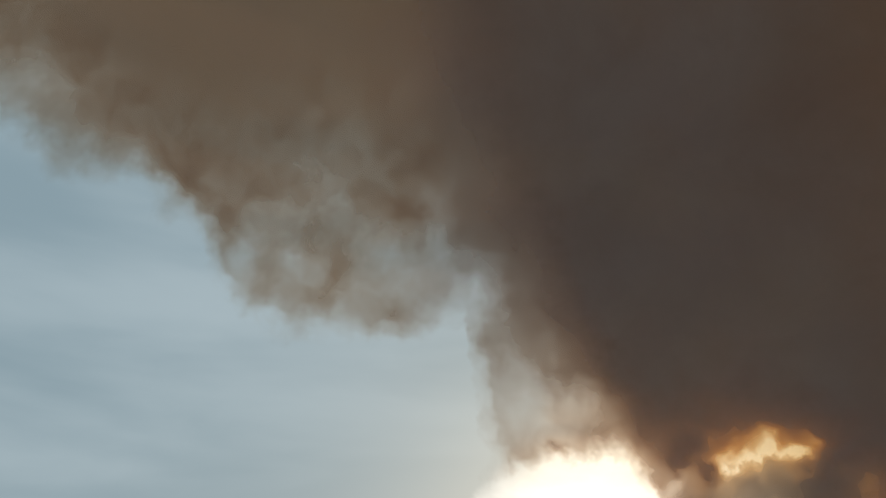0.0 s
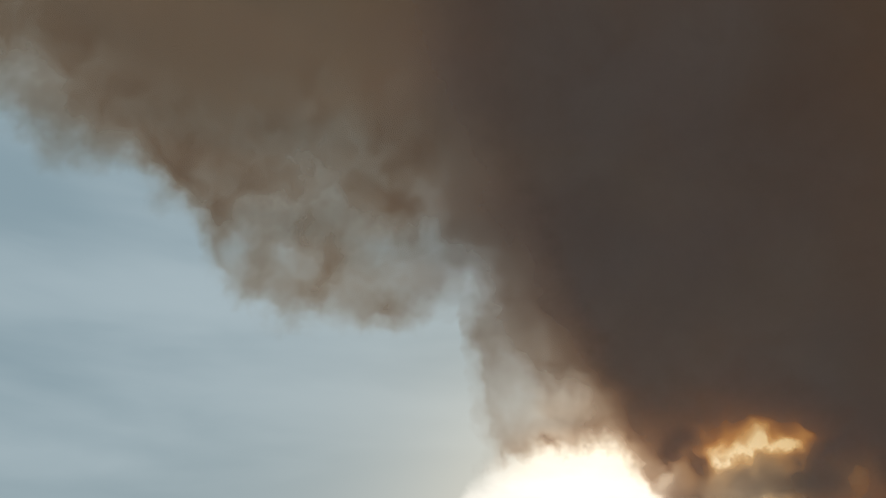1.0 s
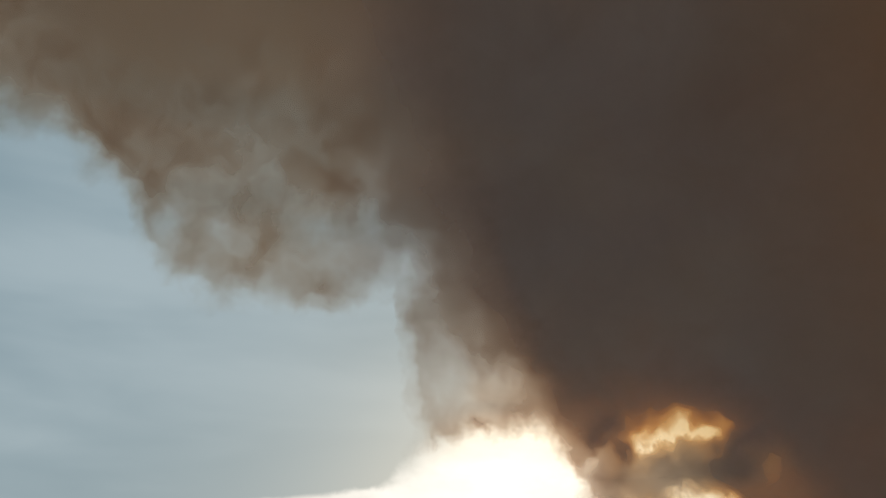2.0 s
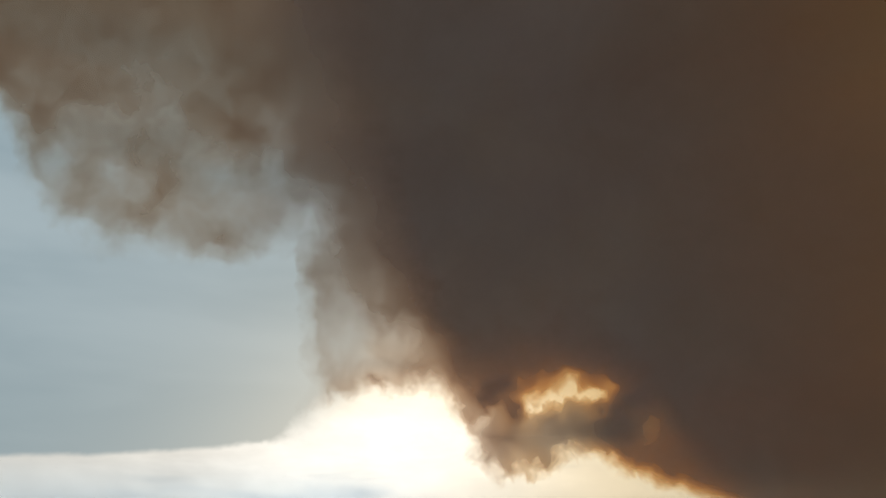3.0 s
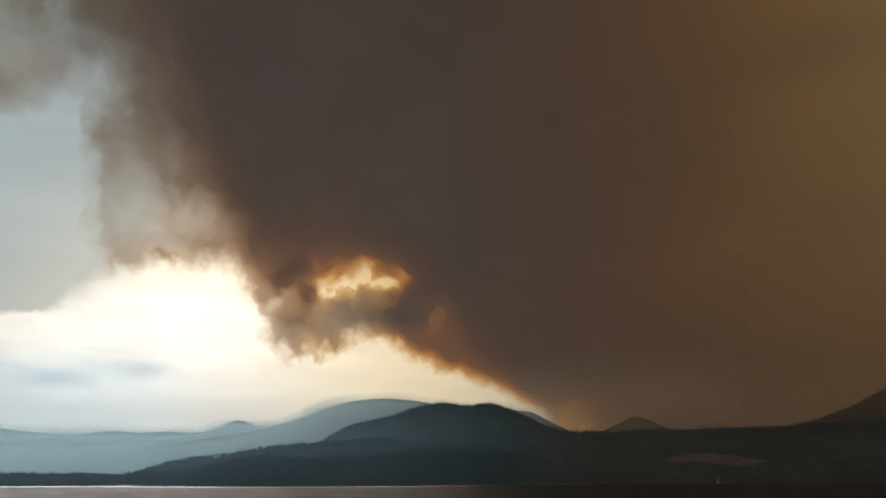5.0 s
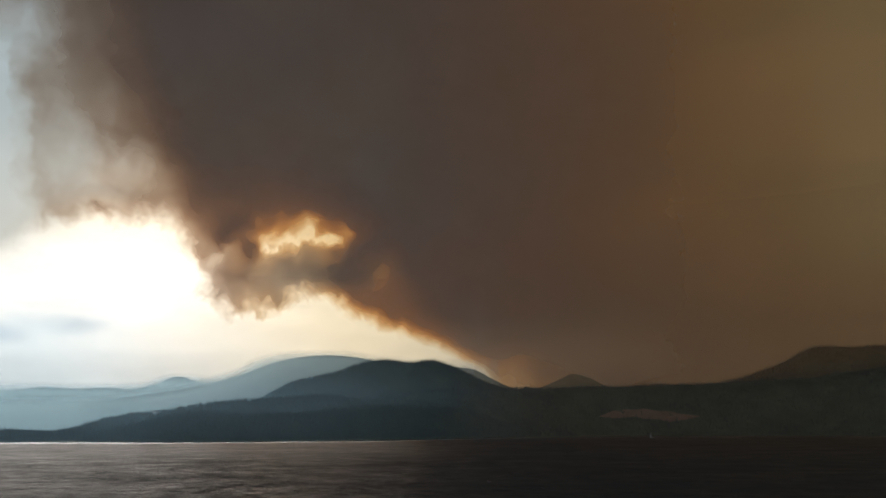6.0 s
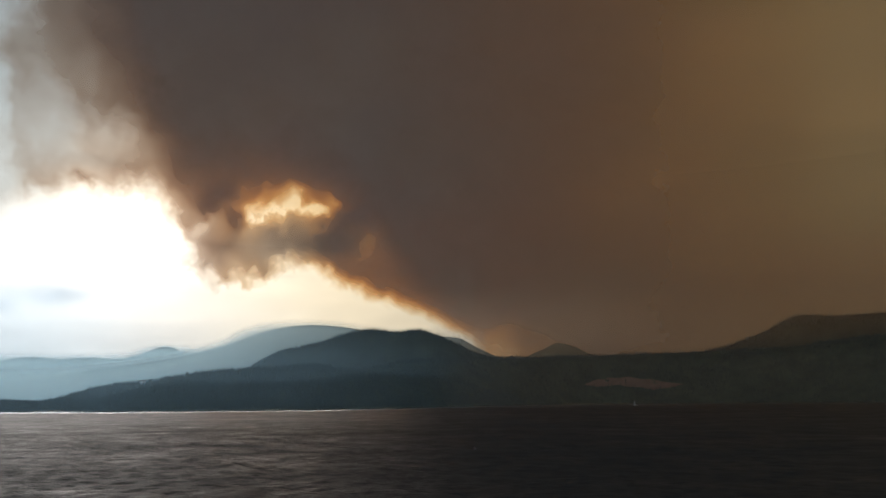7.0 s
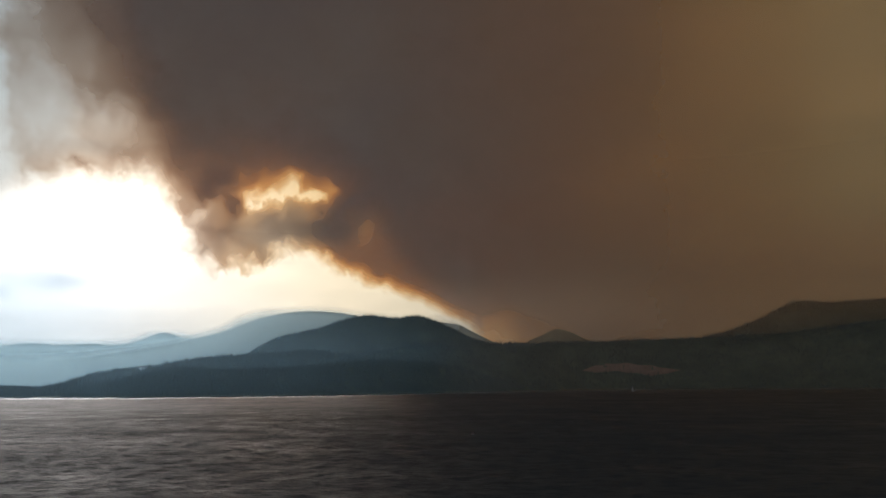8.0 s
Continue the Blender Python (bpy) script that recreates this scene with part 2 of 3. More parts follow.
def smoke_material(share):
    """share: the part of the plume's depth that lies on this side of it."""
    m, t, b = material("smoke")
    t.nodes.remove(b)
    az, el = bearings(t, position(t), EYE)
    tau, under = smoke_depth(t, az, el)
    tau = tau * share
    right_tint = az.step(6.0, -22.0)                    # tint turns browner towards the right
    sun_glow = el.step(19.0, 14.0) * az.step(17.5, 13.5) * az.step(-14.0, -2.0) * (1.0 - under.op("SQRT") * 0.9) * (tau * (0.5 / share)).step(1.25, 0.35) # sun's orange glow through thin smoke, put into its tint around the rent
    rear = az.step(30.0, 43.0) * 0.9                                # tint turns browner towards the far left
    flank = az.step(38.0, 31.0) * az.step(14.0, 19.0) * el.step(21.0, 27.0)      # greyer tint on the upper flank
    lofted = right_tint * el.step(5.0, 13.0)
    kr = lofted * 0.075 + rear * 0.09 - flank * 0.06 + right_tint * 0.05 * (1.0 - sun_glow) + sun_glow * 0.33 - 0.63 - under * 0.2
    kb = flank * 0.08 - rear * 0.14 - lofted * 0.25 + right_tint * -0.42 * (1.0 - sun_glow) - sun_glow * 0.7 - 1.31 + under * 0.2
    clear = rgb(t, (tau * kr).exp(), (tau * (lofted * -0.08 - 1.0)).exp(), (tau * kb).exp())
    tint = cloud(vec(az * 0.06, el * 0.08, 8.0), 1.0, 4.0, 0.5, 0.3) + 0.5
    d, q, both = t.nodes.new("ShaderNodeBsdfDiffuse"), t.nodes.new("ShaderNodeBsdfTranslucent"), t.nodes.new("ShaderNodeMixShader")
    body = mix(az.step(14.0, -10.0), mix(tint.step(0.3, 0.7), (0.60, 0.535, 0.525), (0.66, 0.575, 0.52)), mix(tint.step(0.3, 0.7), (0.57, 0.475, 0.41), (0.61, 0.50, 0.42)))
    both.inputs[0].default_value = 0.11
    for k, n in enumerate((d, q)):
        t.links.new(body.socket, n.inputs[0])
        t.links.new(n.outputs[0], both.inputs[1 + k])
    cover = 1.0 - (tau * -0.55).exp()
    see_through(t, clear, both.outputs[0], cover)
    return m


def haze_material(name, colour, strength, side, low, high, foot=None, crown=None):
    """Tinted see-through sheet standing in for haze, passing light mostly forwards; side: cover over the bearing; it
    fades from elevation low to high, and below foot.
    """
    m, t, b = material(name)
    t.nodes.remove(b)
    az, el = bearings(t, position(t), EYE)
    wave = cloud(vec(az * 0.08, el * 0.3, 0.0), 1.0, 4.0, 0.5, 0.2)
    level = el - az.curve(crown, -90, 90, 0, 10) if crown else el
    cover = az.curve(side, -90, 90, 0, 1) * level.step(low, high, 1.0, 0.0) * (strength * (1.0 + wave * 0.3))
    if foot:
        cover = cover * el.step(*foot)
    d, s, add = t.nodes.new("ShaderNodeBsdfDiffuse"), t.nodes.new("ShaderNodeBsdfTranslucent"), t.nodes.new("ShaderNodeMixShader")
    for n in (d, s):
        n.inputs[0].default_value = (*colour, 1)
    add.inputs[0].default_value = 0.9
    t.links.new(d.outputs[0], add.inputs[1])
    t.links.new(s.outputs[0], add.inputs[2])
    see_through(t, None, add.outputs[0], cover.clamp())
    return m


def earth_material(name, dark, pale, scale):
    m, t, b = material(name)
    p = E(t, position(t))
    n = cloud(p, scale, 6.0, 0.6) + 0.5
    k = cloud(p, scale * 9, 3.0, 0.6) + 0.5
    t.links.new(mix((n * 0.65 + k * 0.35).step(0.3, 0.7), dark, pale).socket, b.inputs["Base Color"])
    b.inputs["Roughness"].default_value = 0.95
    b.inputs["Specular IOR Level"].default_value = 0.1
    return m


def forest_material():
    m, t, b = material("conifer_foliage")
    g = t.nodes.new("ShaderNodeNewGeometry")
    k = E(t, g.outputs["Random Per Island"])
    p = cloud(E(t, g.outputs["Position"]), 0.01, 4.0) + 0.5
    t.links.new(mix((k * 0.6 + p * 0.4).clamp(), (0.034, 0.041, 0.038), (0.068, 0.074, 0.060)).socket, b.inputs["Base Color"])
    b.inputs["Roughness"].default_value = 0.9
    b.inputs["Specular IOR Level"].default_value = 0.15
    return m


def water_material():
    m, t, b = material("lake_water")
    p = position(t)
    mp = t.nodes.new("ShaderNodeMapping")
    mp.inputs["Scale"].default_value = (0.8, 1.5, 1.0)
    t.links.new(p, mp.inputs[0])
    v = E(t, mp.outputs[0])
    h = cloud(v, 1.1, 4.0, 0.6) + cloud(v, 0.30, 3.0, 0.5) * 1.4
    az, _ = bearings(t, p)
    sp = t.nodes.new("ShaderNodeSeparateXYZ")
    t.links.new(p, sp.inputs[0])
    x, y = E(t, sp.outputs[0]), E(t, sp.outputs[1])
    dist = (x * x + y * y).op("SQRT")
    calm = (dist - az.curve(SHORE, -180, 180, 0, 3000)).step(-460.0, -120.0)      # sheltered water under the shore
    bump = t.nodes.new("ShaderNodeBump")
    bump.inputs["Distance"].default_value = 0.4
    t.links.new((1.0 - calm * 0.93).socket, bump.inputs["Strength"])
    t.links.new(h.socket, bump.inputs["Height"])
    t.links.new(bump.outputs[0], b.inputs["Normal"])
    b.inputs["Base Color"].default_value = (0.016, 0.018, 0.019, 1)
    rough = dist.step(80.0, 900.0, 0.54, 0.52) * (1.0 - calm * 0.8) * (1.0 + cloud(vec(x * 0.010, y * 0.022, 2.0), 1.0, 4.0, 0.6) * 0.7 + cloud(vec(x * 0.06, y * 0.05, 5.0), 1.0, 4.0, 0.6) * 0.9)     # unresolved ripples farther out
    t.links.new(rough.socket, b.inputs["Roughness"])
    b.inputs["IOR"].default_value = 1.333
    b.inputs["Specular IOR Level"].default_value = 0.09
    b.inputs["Specular Tint"].default_value = (1.0, 0.92, 0.85, 1)      # brown cast put straight into the colour of the reflections
    return m


NEAR_SMOKE, FAR_SMOKE = smoke_material(0.3), smoke_material(0.7)
EARTH = earth_material("forest_floor", (0.035, 0.042, 0.030), (0.07, 0.075, 0.05), 0.012)
FAR_EARTH = earth_material("distant_woods", (0.035, 0.045, 0.035), (0.075, 0.085, 0.06), 0.02)
GROUND = earth_material("valley_ground", (0.06, 0.06, 0.04), (0.12, 0.105, 0.07), 0.02)
FOREST = forest_material()
WATER = water_material()


# ---- mesh helpers --------------------------------------------------------
def lattice(ix, iy, seed):
    h = (ix * 374761393 + iy * 668265263 + seed * 974634777) & 0xFFFFFFFF
    h = ((h ^ (h >> 13)) * 1274126177) & 0xFFFFFFFF
    return ((h ^ (h >> 16)) & 0xFFFF) / 65535.0


def value_noise(x, y, seed=0):
    ix, iy = np.floor(x).astype(np.int64), np.floor(y).astype(np.int64)
    fx, fy = x - ix, y - iy
    fx, fy = fx * fx * (3 - 2 * fx), fy * fy * (3 - 2 * fy)
    a, b = lattice(ix, iy, seed), lattice(ix + 1, iy, seed)
    c, d = lattice(ix, iy + 1, seed), lattice(ix + 1, iy + 1, seed)
    return (a * (1 - fx) + b * fx) * (1 - fy) + (c * (1 - fx) + d * fx) * fy - 0.5


def fbm(x, y, seed=0, octaves=5):
    s, amp = 0, 1.0
    for k in range(octaves):
        s = s + amp * value_noise(x * 2 ** k, y * 2 ** k, seed + k)
        amp *= 0.5
    return s


def smooth(x, lo, hi):
    f = np.clip((x - lo) / (hi - lo), 0, 1)
    return f * f * (3 - 2 * f)


def spline(rows, x):
    """Smooth (monotone between rows) curve through rows of (x, y)."""
    r = np.array(sorted(rows), float)
    i = np.clip(np.searchsorted(r[:, 0], x) - 1, 0, len(r) - 2)
    slope = np.gradient(r[:, 1], r[:, 0])
    h = r[i + 1, 0] - r[i, 0]
    f = np.clip((x - r[i, 0]) / h, 0, 1)
    return ((2 * f ** 3 - 3 * f ** 2 + 1) * r[i, 1] + (f ** 3 - 2 * f ** 2 + f) * h * slope[i]
            + (3 * f ** 2 - 2 * f ** 3) * r[i + 1, 1] + (f ** 3 - f ** 2) * h * slope[i + 1])


def sheet(name, co, mat, parent=None, wrap=False, flip=False):
    """A grid of points co[i, j] as one smooth mesh."""
    ni, nj = co.shape[:2]
    idx = np.arange(ni * nj).reshape(ni, nj)
    if wrap:
        idx = np.vstack([idx, idx[:1]])
    q = np.stack([idx[:-1, :-1], idx[1:, :-1], idx[1:, 1:], idx[:-1, 1:]], -1).reshape(-1, 4)
    if flip:
        q = q[:, ::-1]
    return from_arrays(name, co.reshape(-1, 3), q, mat, parent)


def from_arrays(name, co, faces, mat, parent=None, shade=True):
    me = bpy.data.meshes.new(name)
    k = faces.shape[1]
    me.vertices.add(len(co))
    me.vertices.foreach_set("co", np.ascontiguousarray(co, np.float32).ravel())
    me.loops.add(faces.size)
    me.loops.foreach_set("vertex_index", np.ascontiguousarray(faces, np.int32).ravel())
    me.polygons.add(len(faces))
    me.polygons.foreach_set("loop_start", np.arange(0, faces.size, k, dtype=np.int32))
    me.polygons.foreach_set("use_smooth", np.full(len(faces), shade))
    me.update(calc_edges=True)
    me.materials.append(mat)
    ob = new(name, me)
    if parent:
        ob.parent = parent
    return ob


def polar(az, r, z):
    a = np.radians(az)
    return np.stack([-r * np.sin(a), r * np.cos(a), z], -1)


# ---- ground and lake -----------------------------------------------------


def shore(az):
    return spline(SHORE, az) + 14 * fbm(az * 0.8, az * 0, 5)


def build_ground():
    az = np.linspace(-180, 180, 721)[:-1]
    r = np.concatenate([[0.0, 0.5, 3, 5, 8, 12, 18, 30, 60], np.geomspace(90, 4950, 130)])
    A, R = np.meshgrid(az, r, indexing="ij")
    s = shore(A)
    z = np.clip((R - s) * 0.05, -5, 2.0) + smooth(R, s, s + 500) * 4 + 3 * fbm(R * np.cos(np.radians(A)) / 150, R * np.sin(np.radians(A)) / 150, 3) * smooth(R, s + 40, s + 300)
    bank = 11.4 - 11.4 * smooth(R, 3, 34) - 5 * smooth(R, 30, 60)
    rear = smooth(np.abs(A), 95, 150)
    z = np.where(R < 80, bank * (1 - rear) + 11.4 * rear, z)
    ob = sheet("ground", polar(A, R, z), GROUND, wrap=True)
    tagged(ob, "dry valley floor and bank around the lake", "ground", kind="structure")


def build_lake():
    az = np.concatenate([np.linspace(-180, -40, 60), np.linspace(-38, 38, 720), np.linspace(40, 180, 60)])
    r = np.concatenate([[20, 40, 60], np.geomspace(80, 900, 680), np.geomspace(930, 2900, 60)])
    A, R = np.meshgrid(az, r, indexing="ij")
    X, Y = -R * np.sin(np.radians(A)), R * np.cos(np.radians(A))
    z = np.zeros_like(X)
    rng = np.random.default_rng(4)
    dr = R * 0.0036
    for k in range(30):
        L = 0.55 * 1.085 ** k
        th = radians(196) + rng.normal(0, 0.22)
        ph = rng.uniform(0, 6.28) + 3.0 * value_noise(X / (L * 9), Y / (L * 6), 40 + k)
        c = np.sin((X * math.cos(th + 1.57) + Y * math.sin(th + 1.57)) * 2 * math.pi / L + ph)
        z += 0.0190 * L ** 0.8 * c * smooth(L / dr, 2.0, 4.0) * (1 - 0.92 * smooth(L, 0.012 * R, 0.024 * R))
    z *= 0.95 + 0.25 * value_noise(X / 90, Y / 60, 9)
    z[:, :3] = 0
    z *= smooth(38 - np.abs(A), 0, 3)
    ob = sheet("lake", polar(A, R, z), WATER)
    tagged(ob, "wind-rippled grey-brown lake reflecting smoke and sky", "lake", kind="structure")


build_ground()
build_lake()


# ---- hills ---------------------------------------------------------------
class Hill:
    """A ridge along a range of bearings: crest rows (bearing, height), its distance, and the depth of its slopes."""

    def __init__(self, name, crest, dist, front, back, mat, label, seed, rough=1.0, step=0.15, foot=None):
        self.crest, self.dist, self.front, self.back, self.seed, self.rough, self.foot = crest, dist, front, back, seed, rough, foot
        lo, hi = min(c[0] for c in crest), max(c[0] for c in crest)
        az = np.arange(lo, hi + step / 2, step)
        v = np.linspace(-1, 1, 56)
        A, V = np.meshgrid(az, v, indexing="ij")
        R = self.reach(A, V)
        self.ob = sheet(name, polar(A, R, self.height(A, R)), mat, flip=True)
        tagged(self.ob, label, "hill", kind="structure")
        self.lo, self.hi = lo, hi

    def middle(self, A):
        return spline(self.dist, A) if isinstance(self.dist, list) else np.full_like(A, self.dist, dtype=float)

    def reach(self, A, V):
        f = self.foot_depth(A)
        return self.middle(A) + np.where(V < 0, V * f, V * self.back)

    def foot_depth(self, A):
        return self.middle(A) - shore(A) + 6 if self.foot == "shore" else np.full_like(A, self.front, dtype=float)

    def height(self, A, R):
        m = self.middle(A)
        v = np.where(R < m, (m - R) / self.foot_depth(A), (R - m) / self.back)
        v = np.clip(v, 0, 1)
        top = spline(self.crest, A)
        a = np.radians(A)
        X, Y = -R * np.sin(a), R * np.cos(a)
        spur = fbm(X / 260, Y / 420, self.seed, 5)
        prof = (1 - smooth(v, -0.12, 1.0)) / (1 - smooth(np.array(0.0), -0.12, 1.0))
        z = top * np.clip(prof + self.rough * spur * 0.45 * smooth(v, 0.02, 0.35) * (1 - smooth(v, 0.7, 1.0)), 0, 1.1)
        z = z + self.rough * 3.0 * fbm(X / 40, Y / 40, self.seed + 9, 3) * np.minimum(top / 40, 1)
        return np.maximum(z, 0.8 * (1 - v)) - 1.5 * smooth(v, 0.96, 1.0)


near_ridge = Hill("hill_1", [(60, 20), (40, 14), (29.06, 14), (25.87, 17), (23.91, 40), (21.16, 55), (17.55, 75), (13.78, 91), (9.47, 103), (6.26, 98), (2.6, 121), (-0.68, 134), (-4.77, 149), (-8.82, 163), (-12.78, 174), (-18.5, 182), (-23.88, 194), (-29.46, 223), (-40, 243), (-60, 203)],
                  [(-60, 3000), (-35, 3000), (-20, 3050), (-10.7, 2900), (0, 2350), (10.6, 2050), (20, 1900), (29, 1750), (40, 1850), (60, 1900)], 0, 350, EARTH,
                  "dark wooded ridge along the far shore of the lake", 11, foot="shore")
lake_spur = Hill("hill_8", [(25.5, 1.5), (22.51, 21), (20.78, 35), (19.0, 46), (15.28, 48), (12.2, 46), (10.63, 51), (7.46, 64), (3.41, 72), (-0.67, 62), (-3.9, 29), (-5.91, 4)],
                 [(-8, 2330), (-3, 2200), (0, 2060), (3, 1900), (7, 1730), (12, 1640), (26, 1640)], 0, 120, EARTH,
                 "dark wooded spur running down to the water", 18, rough=0.5, foot="shore")
middle_hill = Hill("hill_2", [(15.5, 71), (13.78, 140), (12.25, 188), (9.1, 232), (7.5, 263), (5.67, 287), (3.42, 278), (1.77, 284), (0.13, 257), (-1.51, 211), (-3.14, 179), (-6, 114)], 3050, 420, 380, EARTH, "rounded dark wooded hill behind the shore ridge", 12, rough=0.8)
right_hill = Hill("hill_3", [(-12, 133), (-16, 176), (-18.5, 212), (-20.37, 244), (-22.21, 287), (-24.03, 340), (-26.73, 335), (-29.59, 338), (-40, 318)], 3500, 420, 380, EARTH, "steep wooded hillside fading into brown smoke", 13)
pale_mountain = Hill("hill_4", [(34, 52), (26.93, 113), (22.61, 170), (19.07, 210), (15.37, 276), (13.08, 335), (9.93, 371), (6.69, 357), (3.42, 305), (-1, 210)], 3750, 420, 250, FAR_EARTH, "hazy blue wooded mountain behind the middle hill", 14, rough=0.6)
valley_mountain = Hill("hill_5", [(5, 260), (0.13, 324), (-1.0, 318), (-2.5, 268), (-4, 220), (-6.5, 200), (-10, 180), (-15, 150)], 3850, 300, 250, FAR_EARTH, "smoke-veiled mountain slope where the fire burns", 15, rough=0.3)
valley_knoll = Hill("hill_7", [(-4.5, 138), (-5.99, 199), (-7.2, 231), (-8.25, 256), (-9.2, 243), (-10.5, 203), (-13, 158)], 3420, 250, 200, EARTH, "dark knoll at the foot of the smoke", 17, rough=0.3)
far_ridge = Hill("hill_6", [(45, 220), (36, 259), (29.25, 234), (27.68, 251), (26.05, 244), (23.69, 253), (22.64, 245), (21.25, 265), (19.48, 318), (17.98, 283), (14, 220)], 4550, 350, 300, FAR_EARTH, "farthest pale blue ridge with a small peak", 16, rough=0.3)


# ---- woods ---------------------------------------------------------------
def conifer(rng, sides=6):
    """Unit conifer: three ragged tiers on a stem, as points and triangles."""
    pts, tris = [], []
    for base, tip, rad in ((0.06, 0.52, 0.185), (0.32, 0.78, 0.135), (0.58, 1.0, 0.085)):
        o = len(pts)
        for k in range(sides):
            a = 2 * math.pi * (k + rng.uniform(-0.25, 0.25)) / sides
            q = rad * rng.uniform(0.7, 1.25)
            pts.append((q * math.cos(a), q * math.sin(a), base + rng.uniform(-0.04, 0.04)))
        pts.append((rng.uniform(-0.01, 0.01), rng.uniform(-0.01, 0.01), tip))
        for k in range(sides):
            tris.append((o + k, o + (k + 1) % sides, o + sides))
    o = len(pts)
    for k in range(3):
        a = 2.1 * k
        pts.append((0.02 * math.cos(a), 0.02 * math.sin(a), -0.05))
    pts.append((0, 0, 0.3))
    tris += [(o + k, o + (k + 1) % 3, o + 3) for k in range(3)]
    return np.array(pts), np.array(tris)


def plant(name, hill, count, tall, label, vmin=-1.0, vmax=0.25, seed=1, edge=0, clear=None, sides=6):
    """Conifers strewn over a hill's near slope and crest, as one wood."""
    rng = np.random.default_rng(seed)
    A = rng.uniform(hill.lo, hill.hi, count)
    V = rng.uniform(vmin, vmax, count)
    V[:edge] = rng.uniform(-0.995, -0.93, edge)
    R = hill.reach(A, V)
    Z = hill.height(A, R)
    keep = Z > 0.6
    X, Y = -R * np.sin(np.radians(A)), R * np.cos(np.radians(A))
    if clear:
        keep &= ~clear(A, R, Z)
    keep &= (value_noise(X / 35, Y / 35, seed + 3) > -0.42)
    size = tall * (0.55 + 0.45 * rng.random(count)) * (1 + 0.5 * value_noise(X / 60, Y / 60, seed + 7))
    size = np.where(rng.random(count) < 0.06, size * 1.35, size)
    size *= np.minimum(1, 0.5 + Z / 8) 
    kinds = [conifer(rng, sides) for _ in range(8)]
    which = rng.integers(0, 8, count)
    allp, allf, o = [], [], 0
    for k, (p, f) in enumerate(kinds):
        sel = np.where(keep & (which == k))[0]
        n = len(sel)
        if not n:
            continue
        turn = rng.uniform(0, 6.28, n)
        c, s = np.cos(turn)[:, None], np.sin(turn)[:, None]
        wide = (size[sel] * rng.uniform(0.8, 1.25, n))[:, None]
        P = np.stack([(p[None, :, 0] * c - p[None, :, 1] * s) * wide + X[sel][:, None],
                      (p[None, :, 0] * s + p[None, :, 1] * c) * wide + Y[sel][:, None],
                      p[None, :, 2] * size[sel][:, None] + Z[sel][:, None] - 0.3], -1)
        allp.append(P.reshape(-1, 3))
        allf.append((f[None] + (np.arange(n) * len(p))[:, None, None] + o).reshape(-1, 3))
        o += n * len(p)
    ob = from_arrays(name, np.concatenate(allp), np.concatenate(allf), FOREST, shade=False)
    return tagged(ob, label, "forest", kind="stuff")


def clearing(A, R, Z):
    """Dry field on the slope above the far shore."""
    mid = 66 + 7 * np.sin(A * 0.9) 
    half = 15 * smooth(A, -17.2, -15) * (1 - smooth(A, -11.5, -9.6)) * (1 + value_noise(A * 1.3, Z * 0, 5))
    return np.abs(Z - mid) < half


plant("shore_forest", near_ridge, 46000, 12, "dark conifer forest covering the lakeside ridge", seed=2, edge=3600, vmax=0.2, clear=clearing)
plant("spur_forest", lake_spur, 10000, 11, "dark conifers on the spur above the water", seed=6, edge=500, vmax=0.3)
plant("hill_forest", middle_hill, 16000, 10.5, "dark conifers over the rounded middle hill", seed=3, vmin=-0.9)
plant("slope_forest", right_hill, 14000, 12, "conifer forest on the smoke-veiled slope", seed=4, vmin=-0.9)


# ---- smoke and haze ------------------------------------------------------
def build_smoke():
    plume = tagged(new("smoke_plume"), "huge dark brown wildfire smoke plume leaning over the hills", "smoke")
    plume.location = polar(np.array(-6.0), np.array(4300.0), np.array(40.0))
    az = np.linspace(86, -80, 330)
    v = np.linspace(0, 1, 130)
    A, V = np.meshgrid(az, v, indexing="ij")
    low = np.interp(A, *np.array(sorted(EDGE)).T) - 2.6
    # keep the hem gentle, so that the thin margin has room
    hem = np.min(np.stack([np.interp(A + d, *np.array(sorted(EDGE)).T) for d in np.linspace(-2.5, 2.5, 11)]), 0) - 2.2
    hem = np.maximum(np.minimum(low, hem), 0.2)
    El = hem + (64 - hem) * V ** 1.15
    billow = fbm(A / 14.0, El / 11.0, 21, 2)
    fat = np.sin(np.pi * np.clip(V * 0.5 + 0.02, 0, 0.5)) ** 0.6 * smooth(86 - A, 0, 8) * smooth(A + 80, 0, 8)
    near = 4330 - 150 * fat + 110 * billow * fat
    far = 4420 + 330 * fat - 90 * billow * fat
    base = plume.location.copy()
    for name, R, flip, mat in (("near_side", near, False, NEAR_SMOKE), ("far_side", far, True, FAR_SMOKE)):
        co = polar(A, R * np.cos(np.radians(El)), R * np.sin(np.radians(El)) + 13.0)
        sheet(name, co - np.array(base), mat, plume, flip=flip)
    return plume


def veil(mat, r, a0, a1, top, label):
    """Low drifting smoke, part of the plume."""
    A, V = np.meshgrid(np.linspace(a1, a0, 90), np.linspace(0, 1, 14), indexing="ij")
    R = r + 20 * fbm(A / 8, V * 2, 31, 2)
    tagged(sheet("drifting_veil", polar(A, R, V * top) - np.array(PLUME.location), mat, PLUME), label)


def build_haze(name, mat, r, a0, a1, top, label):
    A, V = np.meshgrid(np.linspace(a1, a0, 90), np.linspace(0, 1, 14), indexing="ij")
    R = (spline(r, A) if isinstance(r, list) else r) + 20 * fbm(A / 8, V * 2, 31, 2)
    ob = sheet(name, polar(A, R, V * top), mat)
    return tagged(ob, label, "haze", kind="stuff")


